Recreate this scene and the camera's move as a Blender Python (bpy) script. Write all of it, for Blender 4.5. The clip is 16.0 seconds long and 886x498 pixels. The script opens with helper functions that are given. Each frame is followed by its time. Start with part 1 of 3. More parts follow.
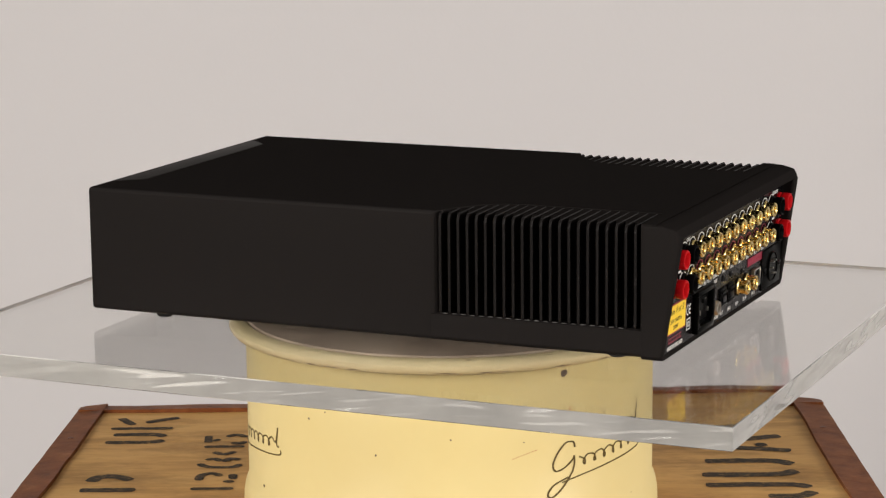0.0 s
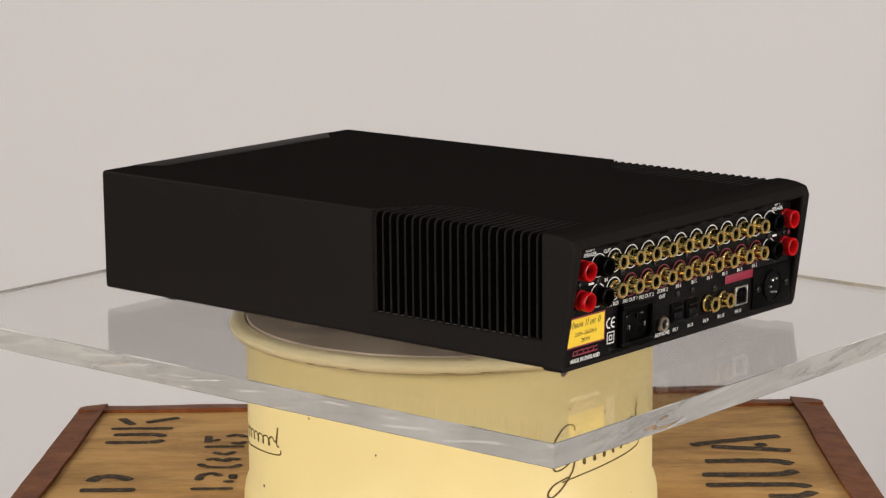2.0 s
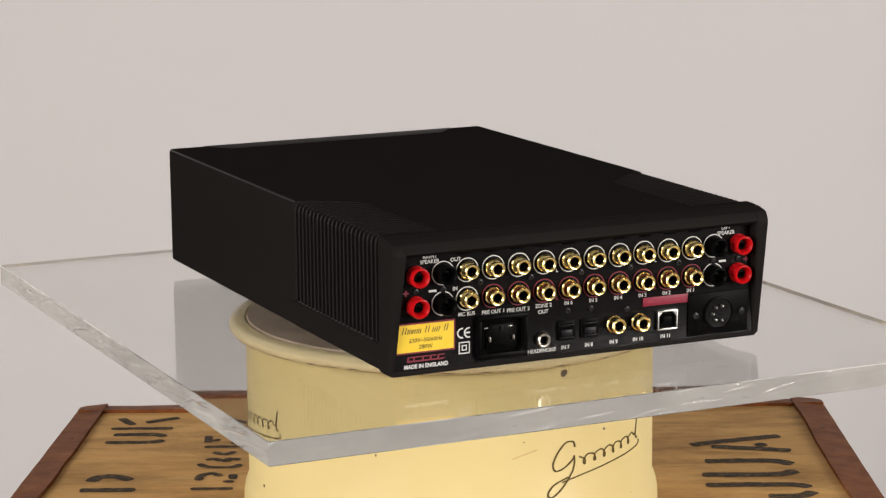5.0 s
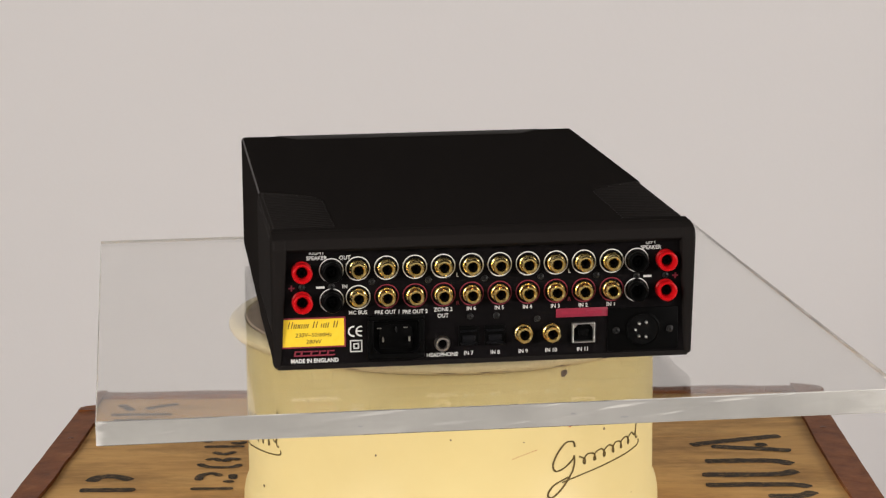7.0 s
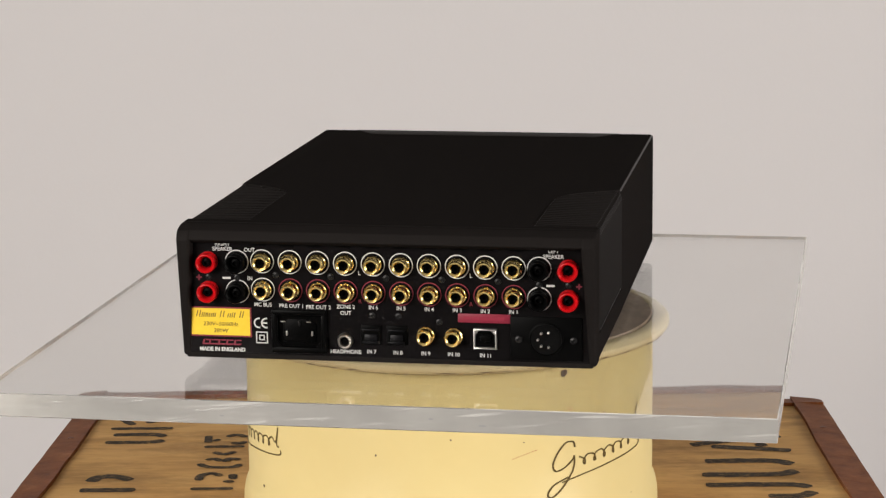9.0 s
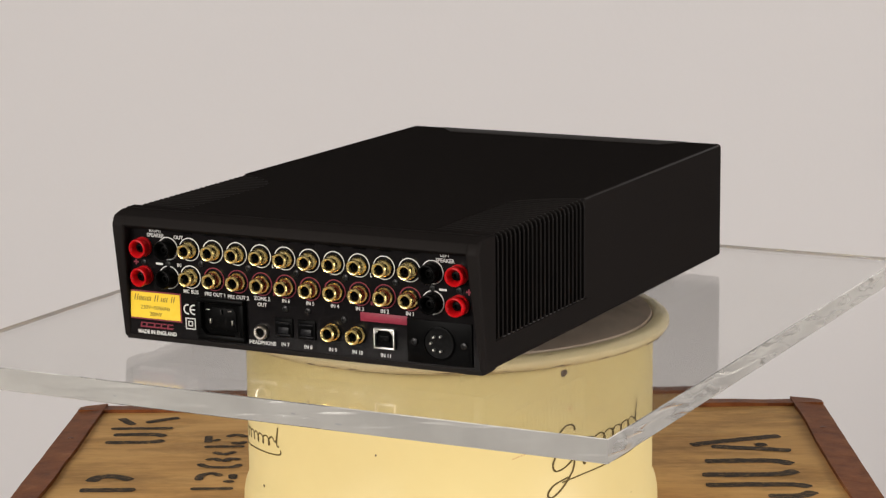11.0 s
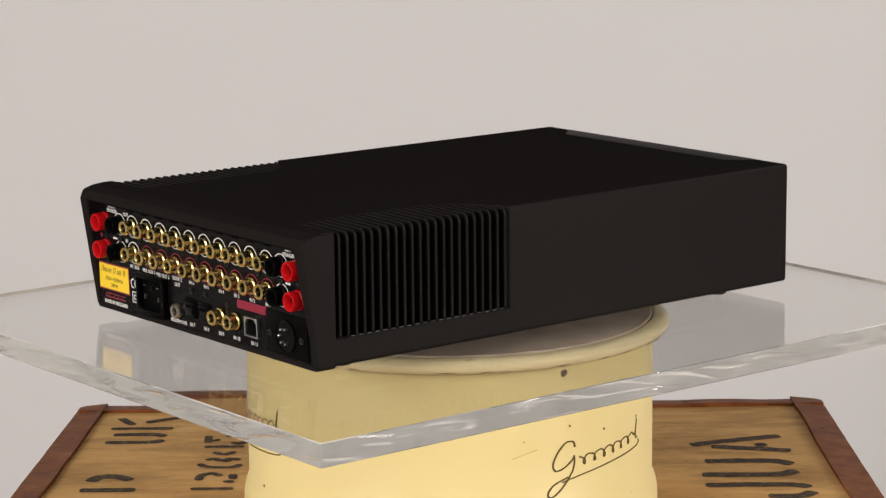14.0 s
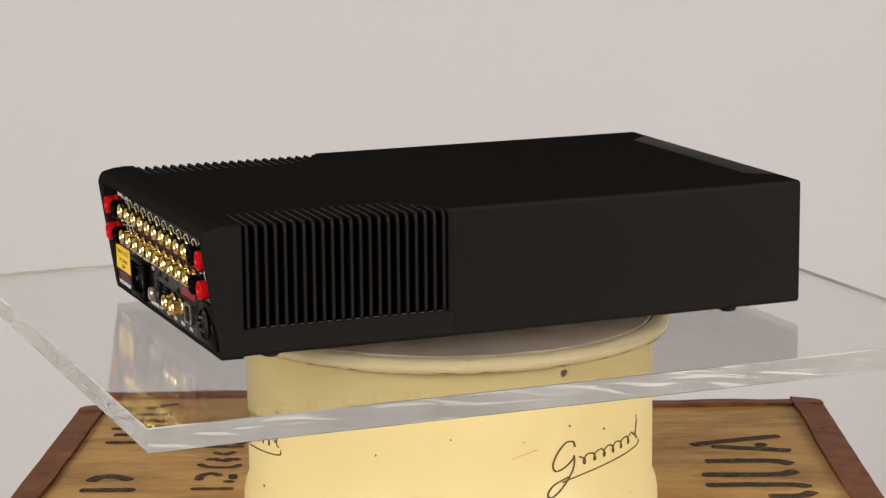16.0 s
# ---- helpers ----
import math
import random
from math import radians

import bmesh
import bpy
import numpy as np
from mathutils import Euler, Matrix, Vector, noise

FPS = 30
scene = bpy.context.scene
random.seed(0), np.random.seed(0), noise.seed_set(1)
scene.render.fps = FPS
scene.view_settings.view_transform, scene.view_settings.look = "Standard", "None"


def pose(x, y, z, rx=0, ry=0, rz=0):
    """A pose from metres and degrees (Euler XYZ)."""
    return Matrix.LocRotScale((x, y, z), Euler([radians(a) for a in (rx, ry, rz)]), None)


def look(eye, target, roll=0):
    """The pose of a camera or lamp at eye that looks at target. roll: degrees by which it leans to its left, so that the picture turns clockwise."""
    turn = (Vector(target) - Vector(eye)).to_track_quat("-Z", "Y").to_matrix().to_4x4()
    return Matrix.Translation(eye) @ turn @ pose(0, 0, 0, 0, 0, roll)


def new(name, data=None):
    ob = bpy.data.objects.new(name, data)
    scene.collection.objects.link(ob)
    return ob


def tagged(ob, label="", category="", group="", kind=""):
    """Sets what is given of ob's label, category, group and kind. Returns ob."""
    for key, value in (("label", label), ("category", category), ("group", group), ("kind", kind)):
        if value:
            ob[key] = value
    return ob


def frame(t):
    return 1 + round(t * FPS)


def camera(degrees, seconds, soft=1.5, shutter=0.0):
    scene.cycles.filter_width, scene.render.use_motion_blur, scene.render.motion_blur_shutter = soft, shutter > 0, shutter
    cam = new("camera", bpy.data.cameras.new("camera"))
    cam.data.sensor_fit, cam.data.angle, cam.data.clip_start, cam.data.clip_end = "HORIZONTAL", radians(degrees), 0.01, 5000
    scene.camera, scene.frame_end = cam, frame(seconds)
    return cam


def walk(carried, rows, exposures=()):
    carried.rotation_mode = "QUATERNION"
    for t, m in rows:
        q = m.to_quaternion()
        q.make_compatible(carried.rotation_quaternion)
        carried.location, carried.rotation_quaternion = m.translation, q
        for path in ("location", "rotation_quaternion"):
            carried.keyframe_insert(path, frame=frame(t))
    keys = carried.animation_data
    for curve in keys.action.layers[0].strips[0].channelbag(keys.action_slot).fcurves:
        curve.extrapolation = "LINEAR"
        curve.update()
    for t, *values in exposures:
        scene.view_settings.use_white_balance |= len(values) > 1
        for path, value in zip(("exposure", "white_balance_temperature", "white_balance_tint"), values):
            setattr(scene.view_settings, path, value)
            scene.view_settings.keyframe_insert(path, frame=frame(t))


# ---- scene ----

BASE = 0.725            # height of the turning plane's origin over the studio floor
CX = -0.0035            # middle of the amplifier, off the turning axis

# ---- camera ----
cam = camera(20.04, 16.0, soft=1.3)
CAM_POSE = pose(0, -1.3965, BASE + 0.29664, 79.13, 0, 0.128) @ pose(0, 0, 0, 0, 0, -0.576)
walk(cam, [(0.0, CAM_POSE), (16.0, CAM_POSE)])

# ---- light ----
scene.view_settings.exposure = 0.0
world = bpy.data.worlds.new("studio_world")
scene.world = world
world.use_nodes = True
world.node_tree.nodes["Background"].inputs[0].default_value = (1.0, 0.97, 0.94, 1)
world.node_tree.nodes["Background"].inputs[1].default_value = 0.05


def softbox(name, eye, target, sx, sy, watts, colour):
    lamp = bpy.data.lights.new(name, "AREA")
    lamp.shape, lamp.size, lamp.size_y, lamp.energy, lamp.color = "RECTANGLE", sx, sy, watts, colour
    ob = new(name, lamp)
    ob.matrix_world = look(eye, target)
    return ob


softbox("softbox_key", (-1.20, -1.36, BASE + 0.50), (0.0, 0.1, BASE - 0.08), 0.9, 0.9, 31.0, (1.0, 0.938, 0.880))
softbox("softbox_fill", (1.64, -0.96, BASE + 0.35), (-0.15, 0.0, BASE), 0.8, 0.8, 29.5, (1.0, 0.938, 0.895))
# unseen fill lamp, added overhead to lift the wall and the crate lid
softbox("overhead_fill", (0.0, 0.1, 2.42), (0.0, 0.1, 0.0), 2.2, 1.2, 1.2, (1.0, 0.97, 0.97))


# ---- materials ----
def material(name, colour, rough=0.5, metal=0.0, spec=0.5, **more):
    m = bpy.data.materials.new(name)
    m.use_nodes = True
    b = m.node_tree.nodes["Principled BSDF"]
    b.inputs["Base Color"].default_value = (*colour, 1)
    b.inputs["Roughness"].default_value = rough
    b.inputs["Metallic"].default_value = metal
    b.inputs["Specular IOR Level"].default_value = spec
    for key, value in more.items():
        b.inputs[key.replace("_", " ")].default_value = value
    return m


def node(m, kind, **inputs):
    n = m.node_tree.nodes.new(kind)
    for key, value in inputs.items():
        n.inputs[key.replace("_", " ")].default_value = value
    return n


def coords(m, scale=(1, 1, 1)):
    tc = m.node_tree.nodes.new("ShaderNodeTexCoord")
    mp = m.node_tree.nodes.new("ShaderNodeMapping")
    mp.inputs["Scale"].default_value = scale
    m.node_tree.links.new(tc.outputs["Object"], mp.inputs["Vector"])
    return mp.outputs["Vector"]


def noise_fac(m, scale, detail=4.0, stretch=(1, 1, 1), rough=0.55):
    n = node(m, "ShaderNodeTexNoise", Scale=scale, Detail=detail, Roughness=rough)
    m.node_tree.links.new(coords(m, stretch), n.inputs["Vector"])
    return n.outputs["Fac"]


def ramp(m, fac, stops):
    r = m.node_tree.nodes.new("ShaderNodeValToRGB")
    el = r.color_ramp.elements
    while len(el) < len(stops):
        el.new(0.5)
    for e, (p, c) in zip(el, stops):
        e.position, e.color = p, (*c, 1) if len(c) == 3 else c
    m.node_tree.links.new(fac, r.inputs["Fac"])
    return r.outputs["Color"]


def mix(m, fac, a, b):
    n = m.node_tree.nodes.new("ShaderNodeMix")
    n.data_type = "RGBA"
    m.node_tree.links.new(fac, n.inputs["Factor"])
    m.node_tree.links.new(a, n.inputs["A"])
    m.node_tree.links.new(b, n.inputs["B"])
    return n.outputs["Result"]


def into(m, out, slot):
    m.node_tree.links.new(out, m.node_tree.nodes["Principled BSDF"].inputs[slot])


def bump(m, fac, strength, distance):
    b = node(m, "ShaderNodeBump", Strength=strength, Distance=distance)
    m.node_tree.links.new(fac, b.inputs["Height"])
    into(m, b.outputs["Normal"], "Normal")


def grey(v):
    return (v, v, v)


WALL = material("white_painted_wall", (0.78, 0.765, 0.755), 0.85, spec=0.2)
into(WALL, ramp(WALL, noise_fac(WALL, 1.3, 3), [(0.3, (0.772, 0.760, 0.763)), (0.7, (0.788, 0.774, 0.775))]), "Base Color")
bump(WALL, noise_fac(WALL, 180, 3), 0.05, 0.002)
# ceiling out of sight, greyed to cut the light bounced down on the amplifier
CEILING = material("grey_unseen_ceiling", (0.3, 0.295, 0.29), 0.8, spec=0.2)
into(CEILING, ramp(CEILING, noise_fac(CEILING, 2, 4), [(0.3, grey(0.27)), (0.7, grey(0.32))]), "Base Color")
FLOOR = material("grey_studio_floor", (0.5, 0.49, 0.48), 0.6)
into(FLOOR, ramp(FLOOR, noise_fac(FLOOR, 3, 5), [(0.3, (0.46, 0.45, 0.44)), (0.7, (0.54, 0.53, 0.52))]), "Base Color")

CASE = material("black_powder_coat", (0.0122, 0.0106, 0.0100), 0.5, spec=0.0)
into(CASE, ramp(CASE, noise_fac(CASE, 900, 3), [(0.3, grey(0.50)), (0.7, grey(0.60))]), "Roughness")
bump(CASE, noise_fac(CASE, 2600, 2), 0.12, 0.0003)
# the grainy coat keeps a faint broad sheen that does not rise towards grazing sight
_t = CASE.node_tree
_sheen = node(CASE, "ShaderNodeBsdfAnisotropic", Color=(1, 0.97, 0.94, 1), Roughness=0.5)
_mix = node(CASE, "ShaderNodeMixShader", Fac=0.0032)
_t.links.new(_t.nodes["Principled BSDF"].outputs[0], _mix.inputs[1])
_t.links.new(_sheen.outputs[0], _mix.inputs[2])
_t.links.new(_mix.outputs[0], _t.nodes["Material Output"].inputs["Surface"])
# slightly lighter black along bevels and fin edges paints the light they catch
LIT_EDGE = material("lit_black_edge", (0.0145, 0.0130, 0.0124), 0.38, spec=0.06)
bump(LIT_EDGE, noise_fac(LIT_EDGE, 1500, 3), 0.15, 0.0002)
INLAY = material("dark_grey_inlay", (0.024, 0.0222, 0.021), 0.5, spec=0.03)
bump(INLAY, noise_fac(INLAY, 2400, 2), 0.1, 0.0003)
PANEL = material("black_rear_panel", (0.0046, 0.0039, 0.0042), 0.25, spec=0.13)
bump(PANEL, noise_fac(PANEL, 1800, 2), 0.1, 0.0002)
BLACK = material("black_plastic", (0.0022, 0.0022, 0.0022), 0.38, spec=0.04)
# near-black for a shallow socket floor, painting the shade of a deeper hole
SHADE = material("socket_floor_shade", (0.0035, 0.0035, 0.0035), 0.35, spec=0.08)
SHINY = material("glossy_dark_plastic", (0.006, 0.006, 0.007), 0.3, spec=0.12)
# near-black that paints the shade inside holes, slots and sockets
CAVITY = material("cavity_shade", (0.0016, 0.0016, 0.0016), 0.7, spec=0.03)
RUBBER = material("black_rubber", (0.012, 0.012, 0.012), 0.75, spec=0.3)
RED = material("red_plastic", (0.50, 0.005, 0.008), 0.3, spec=0.14)
GOLD = material("gold_plate", (0.90, 0.71, 0.29), 0.26, metal=1.0)
into(GOLD, ramp(GOLD, noise_fac(GOLD, 700, 3), [(0.35, grey(0.18)), (0.7, grey(0.30))]), "Roughness")
STEEL = material("bright_steel", (0.62, 0.61, 0.58), 0.28, metal=1.0)
NICKEL = material("dull_nickel", (0.52, 0.49, 0.44), 0.28, metal=1.0)
LEDGE_GLINT = material("grey_ledge_glint", (0.085, 0.082, 0.08), 0.4, metal=0.6)
DARKSTEEL = material("black_oxide_steel", (0.016, 0.016, 0.016), 0.35, metal=0.3, spec=0.3)
WHITEINK = material("white_print", (0.68, 0.68, 0.66), 0.6)
REDINK = material("dark_red_print", (0.20, 0.012, 0.03), 0.6)
LABEL = material("yellow_label_paper", (0.86, 0.60, 0.03), 0.45)
into(LABEL, ramp(LABEL, noise_fac(LABEL, 300, 3), [(0.3, (0.84, 0.575, 0.022)), (0.7, (0.88, 0.62, 0.04))]), "Base Color")
LABELINK = material("brown_black_print", (0.07, 0.035, 0.008), 0.6)
TAPE = material("crimson_tape", (0.23, 0.009, 0.032), 0.5)
TAPEINK = material("faded_crimson_print", (0.26, 0.010, 0.035), 0.5)

CREAM = material("cream_enamel", (0.83, 0.68, 0.36), 0.4, spec=0.3)
_a = ramp(CREAM, noise_fac(CREAM, 9, 5), [(0.25, (0.71, 0.588, 0.265)), (0.75, (0.77, 0.66, 0.33))])
_b = ramp(CREAM, noise_fac(CREAM, 9, 5), [(0.0, (0.16, 0.11, 0.06)), (1.0, (0.22, 0.15, 0.08))])
_f = ramp(CREAM, noise_fac(CREAM, 190, 6, rough=0.7), [(0.0, grey(0)), (0.735, grey(0)), (0.76, grey(0.8))])
into(CREAM, mix(CREAM, _f, _a, _b), "Base Color")
into(CREAM, ramp(CREAM, noise_fac(CREAM, 40, 4), [(0.3, grey(0.34)), (0.75, grey(0.50))]), "Roughness")
bump(CREAM, noise_fac(CREAM, 28, 4), 0.06, 0.004)
RIM = material("worn_cream_enamel", (0.83, 0.70, 0.42), 0.2, spec=0.6)
_a = ramp(RIM, noise_fac(RIM, 12, 5), [(0.25, (0.81, 0.685, 0.39)), (0.75, (0.87, 0.76, 0.48))])
_b = ramp(RIM, noise_fac(RIM, 60, 3), [(0.3, (0.10, 0.07, 0.045)), (0.7, (0.24, 0.18, 0.11))])
_f = ramp(RIM, noise_fac(RIM, 70, 6, (1, 1, 2.2), 0.7), [(0.0, grey(0)), (0.65, grey(0)), (0.675, grey(0.9))])
into(RIM, mix(RIM, _f, _a, _b), "Base Color")
bump(RIM, noise_fac(RIM, 90, 4), 0.1, 0.002)
MAT = material("grey_brown_felt", (0.30, 0.25, 0.20), 0.85, spec=0.2)
into(MAT, ramp(MAT, noise_fac(MAT, 26, 7, rough=0.68), [(0.28, (0.28, 0.215, 0.16)), (0.72, (0.60, 0.49, 0.39))]), "Base Color")
bump(MAT, noise_fac(MAT, 400, 4), 0.2, 0.001)
LOGOINK = material("dark_olive_enamel", (0.10, 0.068, 0.014), 0.35)
SEAM = material("dark_brown_seam", (0.12, 0.085, 0.04), 0.6)
CHIP = material("bare_metal_chip", (0.13, 0.09, 0.06), 0.6)
SCRATCH = material("red_paint_scratch", (0.42, 0.10, 0.05), 0.6)

WOOD = material("raw_softwood", (0.52, 0.36, 0.19), 0.62, spec=0.12)
_g = noise_fac(WOOD, 8, 8, (1.3, 6.5, 6.5), 0.66)
_a = ramp(WOOD, _g, [(0.25, (0.42, 0.228, 0.074)), (0.5, (0.63, 0.365, 0.128)), (0.75, (0.75, 0.470, 0.180))])
_b = ramp(WOOD, noise_fac(WOOD, 150, 3, (1, 6, 6)), [(0.3, (0.11, 0.056, 0.018)), (0.7, (0.31, 0.17, 0.055))])
_f = ramp(WOOD, noise_fac(WOOD, 11, 7, (1, 2.2, 1), 0.68), [(0.47, grey(0)), (0.72, grey(0.8))])
into(WOOD, mix(WOOD, _f, _a, _b), "Base Color")
bump(WOOD, _g, 0.25, 0.0015)
TRIM = material("brown_painted_metal_edge", (0.16, 0.05, 0.02), 0.5, spec=0.08)
_f = noise_fac(TRIM, 55, 7, rough=0.7)
into(TRIM, ramp(TRIM, _f, [(0.22, (0.05, 0.017, 0.007)), (0.42, (0.160, 0.050, 0.016)), (0.62, (0.23, 0.083, 0.028)), (0.80, (0.36, 0.17, 0.075))]), "Base Color")
bump(TRIM, _f, 0.3, 0.002)
INK = material("black_stencil_ink", (0.028, 0.022, 0.018), 0.75, spec=0.2)
_a = ramp(INK, noise_fac(INK, 120, 5), [(0.3, (0.018, 0.015, 0.013)), (0.7, (0.05, 0.038, 0.026))])
_b = ramp(INK, noise_fac(INK, 80, 3), [(0.3, (0.20, 0.125, 0.055)), (0.7, (0.38, 0.24, 0.10))])
_f = ramp(INK, noise_fac(INK, 210, 6, (1, 2.2, 1), 0.72), [(0.50, grey(0)), (0.66, grey(0.92))])
into(INK, mix(INK, _f, _a, _b), "Base Color")
NAIL = material("rusty_nail", (0.15, 0.065, 0.038), 0.5, metal=0.5)

ACRYLIC = bpy.data.materials.new("clear_acrylic")
ACRYLIC.use_nodes = True
_t = ACRYLIC.node_tree
_t.nodes.remove(_t.nodes["Principled BSDF"])
_clear = node(ACRYLIC, "ShaderNodeBsdfRefraction", Color=(0.952, 0.953, 0.947, 1), Roughness=0.014, IOR=1.49)
# faint whitish veil paints in the wash of the wall's reflection
_veil = node(ACRYLIC, "ShaderNodeBsdfDiffuse", Color=(0.8, 0.79, 0.78, 1))
_gloss = node(ACRYLIC, "ShaderNodeBsdfAnisotropic", Color=(0.97, 0.97, 0.97, 1), Roughness=0.055)
_fresnel = node(ACRYLIC, "ShaderNodeFresnel", IOR=1.49)
_part = _t.nodes.new("ShaderNodeMath")
_part.operation = "POWER"
_part.inputs[1].default_value = 1.25
_mix = _t.nodes.new("ShaderNodeMixShader")
_t.links.new(_fresnel.outputs[0], _part.inputs[0])
_t.links.new(_part.outputs[0], _mix.inputs[0])
_t.links.new(_clear.outputs[0], _mix.inputs[1])
_t.links.new(_gloss.outputs[0], _mix.inputs[2])
_veiled = _t.nodes.new("ShaderNodeMixShader")
_t.links.new(ramp(ACRYLIC, noise_fac(ACRYLIC, 14, 5), [(0.40, grey(0.0)), (0.80, grey(0.02))]), _veiled.inputs[0])
_t.links.new(_mix.outputs[0], _veiled.inputs[1])
_t.links.new(_veil.outputs[0], _veiled.inputs[2])
_t.links.new(_veiled.outputs[0], _t.nodes["Material Output"].inputs["Surface"])


def cut_edge(name, ripple, frost_glow):
    """Clear acrylic edge: long shallow saw ripples refract what lies behind, under frosting that paints trapped light.
    """
    m = material(name, (0.75, 0.74, 0.70), 0.4, spec=0.3)
    tree = m.node_tree
    turned = tree.nodes.new("ShaderNodeMapping")
    turned.inputs["Rotation"].default_value = (0.11, 0.11, 0.0)
    tree.links.new(coords(m), turned.inputs["Vector"])
    drawn = tree.nodes.new("ShaderNodeMapping")
    drawn.inputs["Scale"].default_value = (0.14, 0.14, 1.0)
    tree.links.new(turned.outputs["Vector"], drawn.inputs["Vector"])
    wave = node(m, "ShaderNodeTexNoise", Scale=190.0, Detail=1.0, Roughness=0.4, Distortion=0.6)
    tree.links.new(drawn.outputs["Vector"], wave.inputs["Vector"])
    b = node(m, "ShaderNodeBump", Strength=1.0, Distance=ripple)
    tree.links.new(wave.outputs["Fac"], b.inputs["Height"])
    clear = node(m, "ShaderNodeBsdfGlass", Color=(0.97, 0.975, 0.955, 1), Roughness=0.02, IOR=1.49)
    tree.links.new(b.outputs["Normal"], clear.inputs["Normal"])
    both = tree.nodes.new("ShaderNodeMixShader")
    # whitish frosting, thickened to stand in for light trapped inside the sheet
    tree.links.new(ramp(m, noise_fac(m, 16, 4), [(0.35, grey(frost_glow * 0.85)), (0.7, grey(frost_glow * 1.15))]), both.inputs[0])
    tree.links.new(clear.outputs[0], both.inputs[1])
    tree.links.new(tree.nodes["Principled BSDF"].outputs[0], both.inputs[2])
    # bright glints along the marks where the edge is seen slantwise
    hard = node(m, "ShaderNodeBump", Strength=1.0, Distance=ripple * 4)
    tree.links.new(wave.outputs["Fac"], hard.inputs["Height"])
    gloss = node(m, "ShaderNodeBsdfAnisotropic", Color=(0.97, 0.97, 0.94, 1), Roughness=0.06)
    tree.links.new(hard.outputs["Normal"], gloss.inputs["Normal"])
    slant = node(m, "ShaderNodeLayerWeight", Blend=0.5)
    much = ramp(m, slant.outputs["Facing"], [(0.24, grey(0.0)), (0.46, grey(0.8))])
    streak = ramp(m, wave.outputs["Fac"], [(0.46, grey(0.08)), (0.58, grey(0.9))])
    patch = ramp(m, noise_fac(m, 9, 2), [(0.42, grey(0.1)), (0.55, grey(1.0))])
    share = much
    for more in (streak, patch):
        times = tree.nodes.new("ShaderNodeMath")
        times.operation = "MULTIPLY"
        tree.links.new(share, times.inputs[0])
        tree.links.new(more, times.inputs[1])
        share = times.outputs[0]
    glint = tree.nodes.new("ShaderNodeMixShader")
    tree.links.new(share, glint.inputs[0])
    tree.links.new(both.outputs[0], glint.inputs[1])
    tree.links.new(gloss.outputs[0], glint.inputs[2])
    tree.links.new(glint.outputs[0], tree.nodes["Material Output"].inputs["Surface"])
    return m


EDGE = cut_edge("clear_acrylic_edge", 0.0012, 0.45)
# the sheet's arris: patchy whitish colour paints its thin highlight, clear in between
ARRIS = bpy.data.materials.new("acrylic_arris")
ARRIS.use_nodes = True
_t = ARRIS.node_tree
_p = _t.nodes["Principled BSDF"]
_p.inputs["Base Color"].default_value, _p.inputs["Roughness"].default_value = (0.86, 0.85, 0.82, 1), 0.25
_c = node(ARRIS, "ShaderNodeBsdfTransparent", Color=(0.98, 0.98, 0.975, 1))
_mix = _t.nodes.new("ShaderNodeMixShader")
_t.links.new(ramp(ARRIS, noise_fac(ARRIS, 11, 3), [(0.50, grey(0.28)), (0.62, grey(0.75))]), _mix.inputs[0])
_t.links.new(_c.outputs[0], _mix.inputs[1])
_t.links.new(_p.outputs[0], _mix.inputs[2])
_t.links.new(_mix.outputs[0], _t.nodes["Material Output"].inputs["Surface"])
SCUFF = material("grey_scuff", (0.30, 0.30, 0.30), 0.8, spec=0.1)


# ---- mesh helpers ----
def finish(bm, smooth=0):
    bmesh.ops.recalc_face_normals(bm, faces=bm.faces)
    me = bpy.data.meshes.new("mesh")
    bm.to_mesh(me)
    bm.free()
    if smooth:
        me.shade_smooth()
        me.set_sharp_from_angle(angle=radians(smooth))
    return me


def part(name, bm, mat, parent=None, label="", at=None, smooth=35):
    me = bm if isinstance(bm, bpy.types.Mesh) else finish(bm, smooth)
    if not me.materials:
        for one in (mat if isinstance(mat, (list, tuple)) else [mat]):
            me.materials.append(one)
    ob = new(name, me)
    ob.parent = parent
    if at is not None:
        ob.matrix_basis = at
    return tagged(ob, label)


def bevel(bm, edges, width, segments=2, slot=-1):
    if width:
        bmesh.ops.bevel(bm, geom=list(edges), offset=width, segments=segments, profile=0.5, affect="EDGES", material=slot)


def box(x0, x1, y0, y1, z0, z1, bev=0.0, bm=None, segments=2):
    one = bmesh.new()
    bmesh.ops.create_cube(one, size=1)
    for v in one.verts:
        v.co = ((x0 + x1) / 2 + v.co.x * (x1 - x0), (y0 + y1) / 2 + v.co.y * (y1 - y0), (z0 + z1) / 2 + v.co.z * (z1 - z0))
    bevel(one, one.edges, bev, segments)
    return merge(bm, one)


def merge(bm, one):
    if bm is None:
        return one
    me = bpy.data.meshes.new("tmp")
    one.to_mesh(me)
    one.free()
    bm.from_mesh(me)
    bpy.data.meshes.remove(me)
    return bm


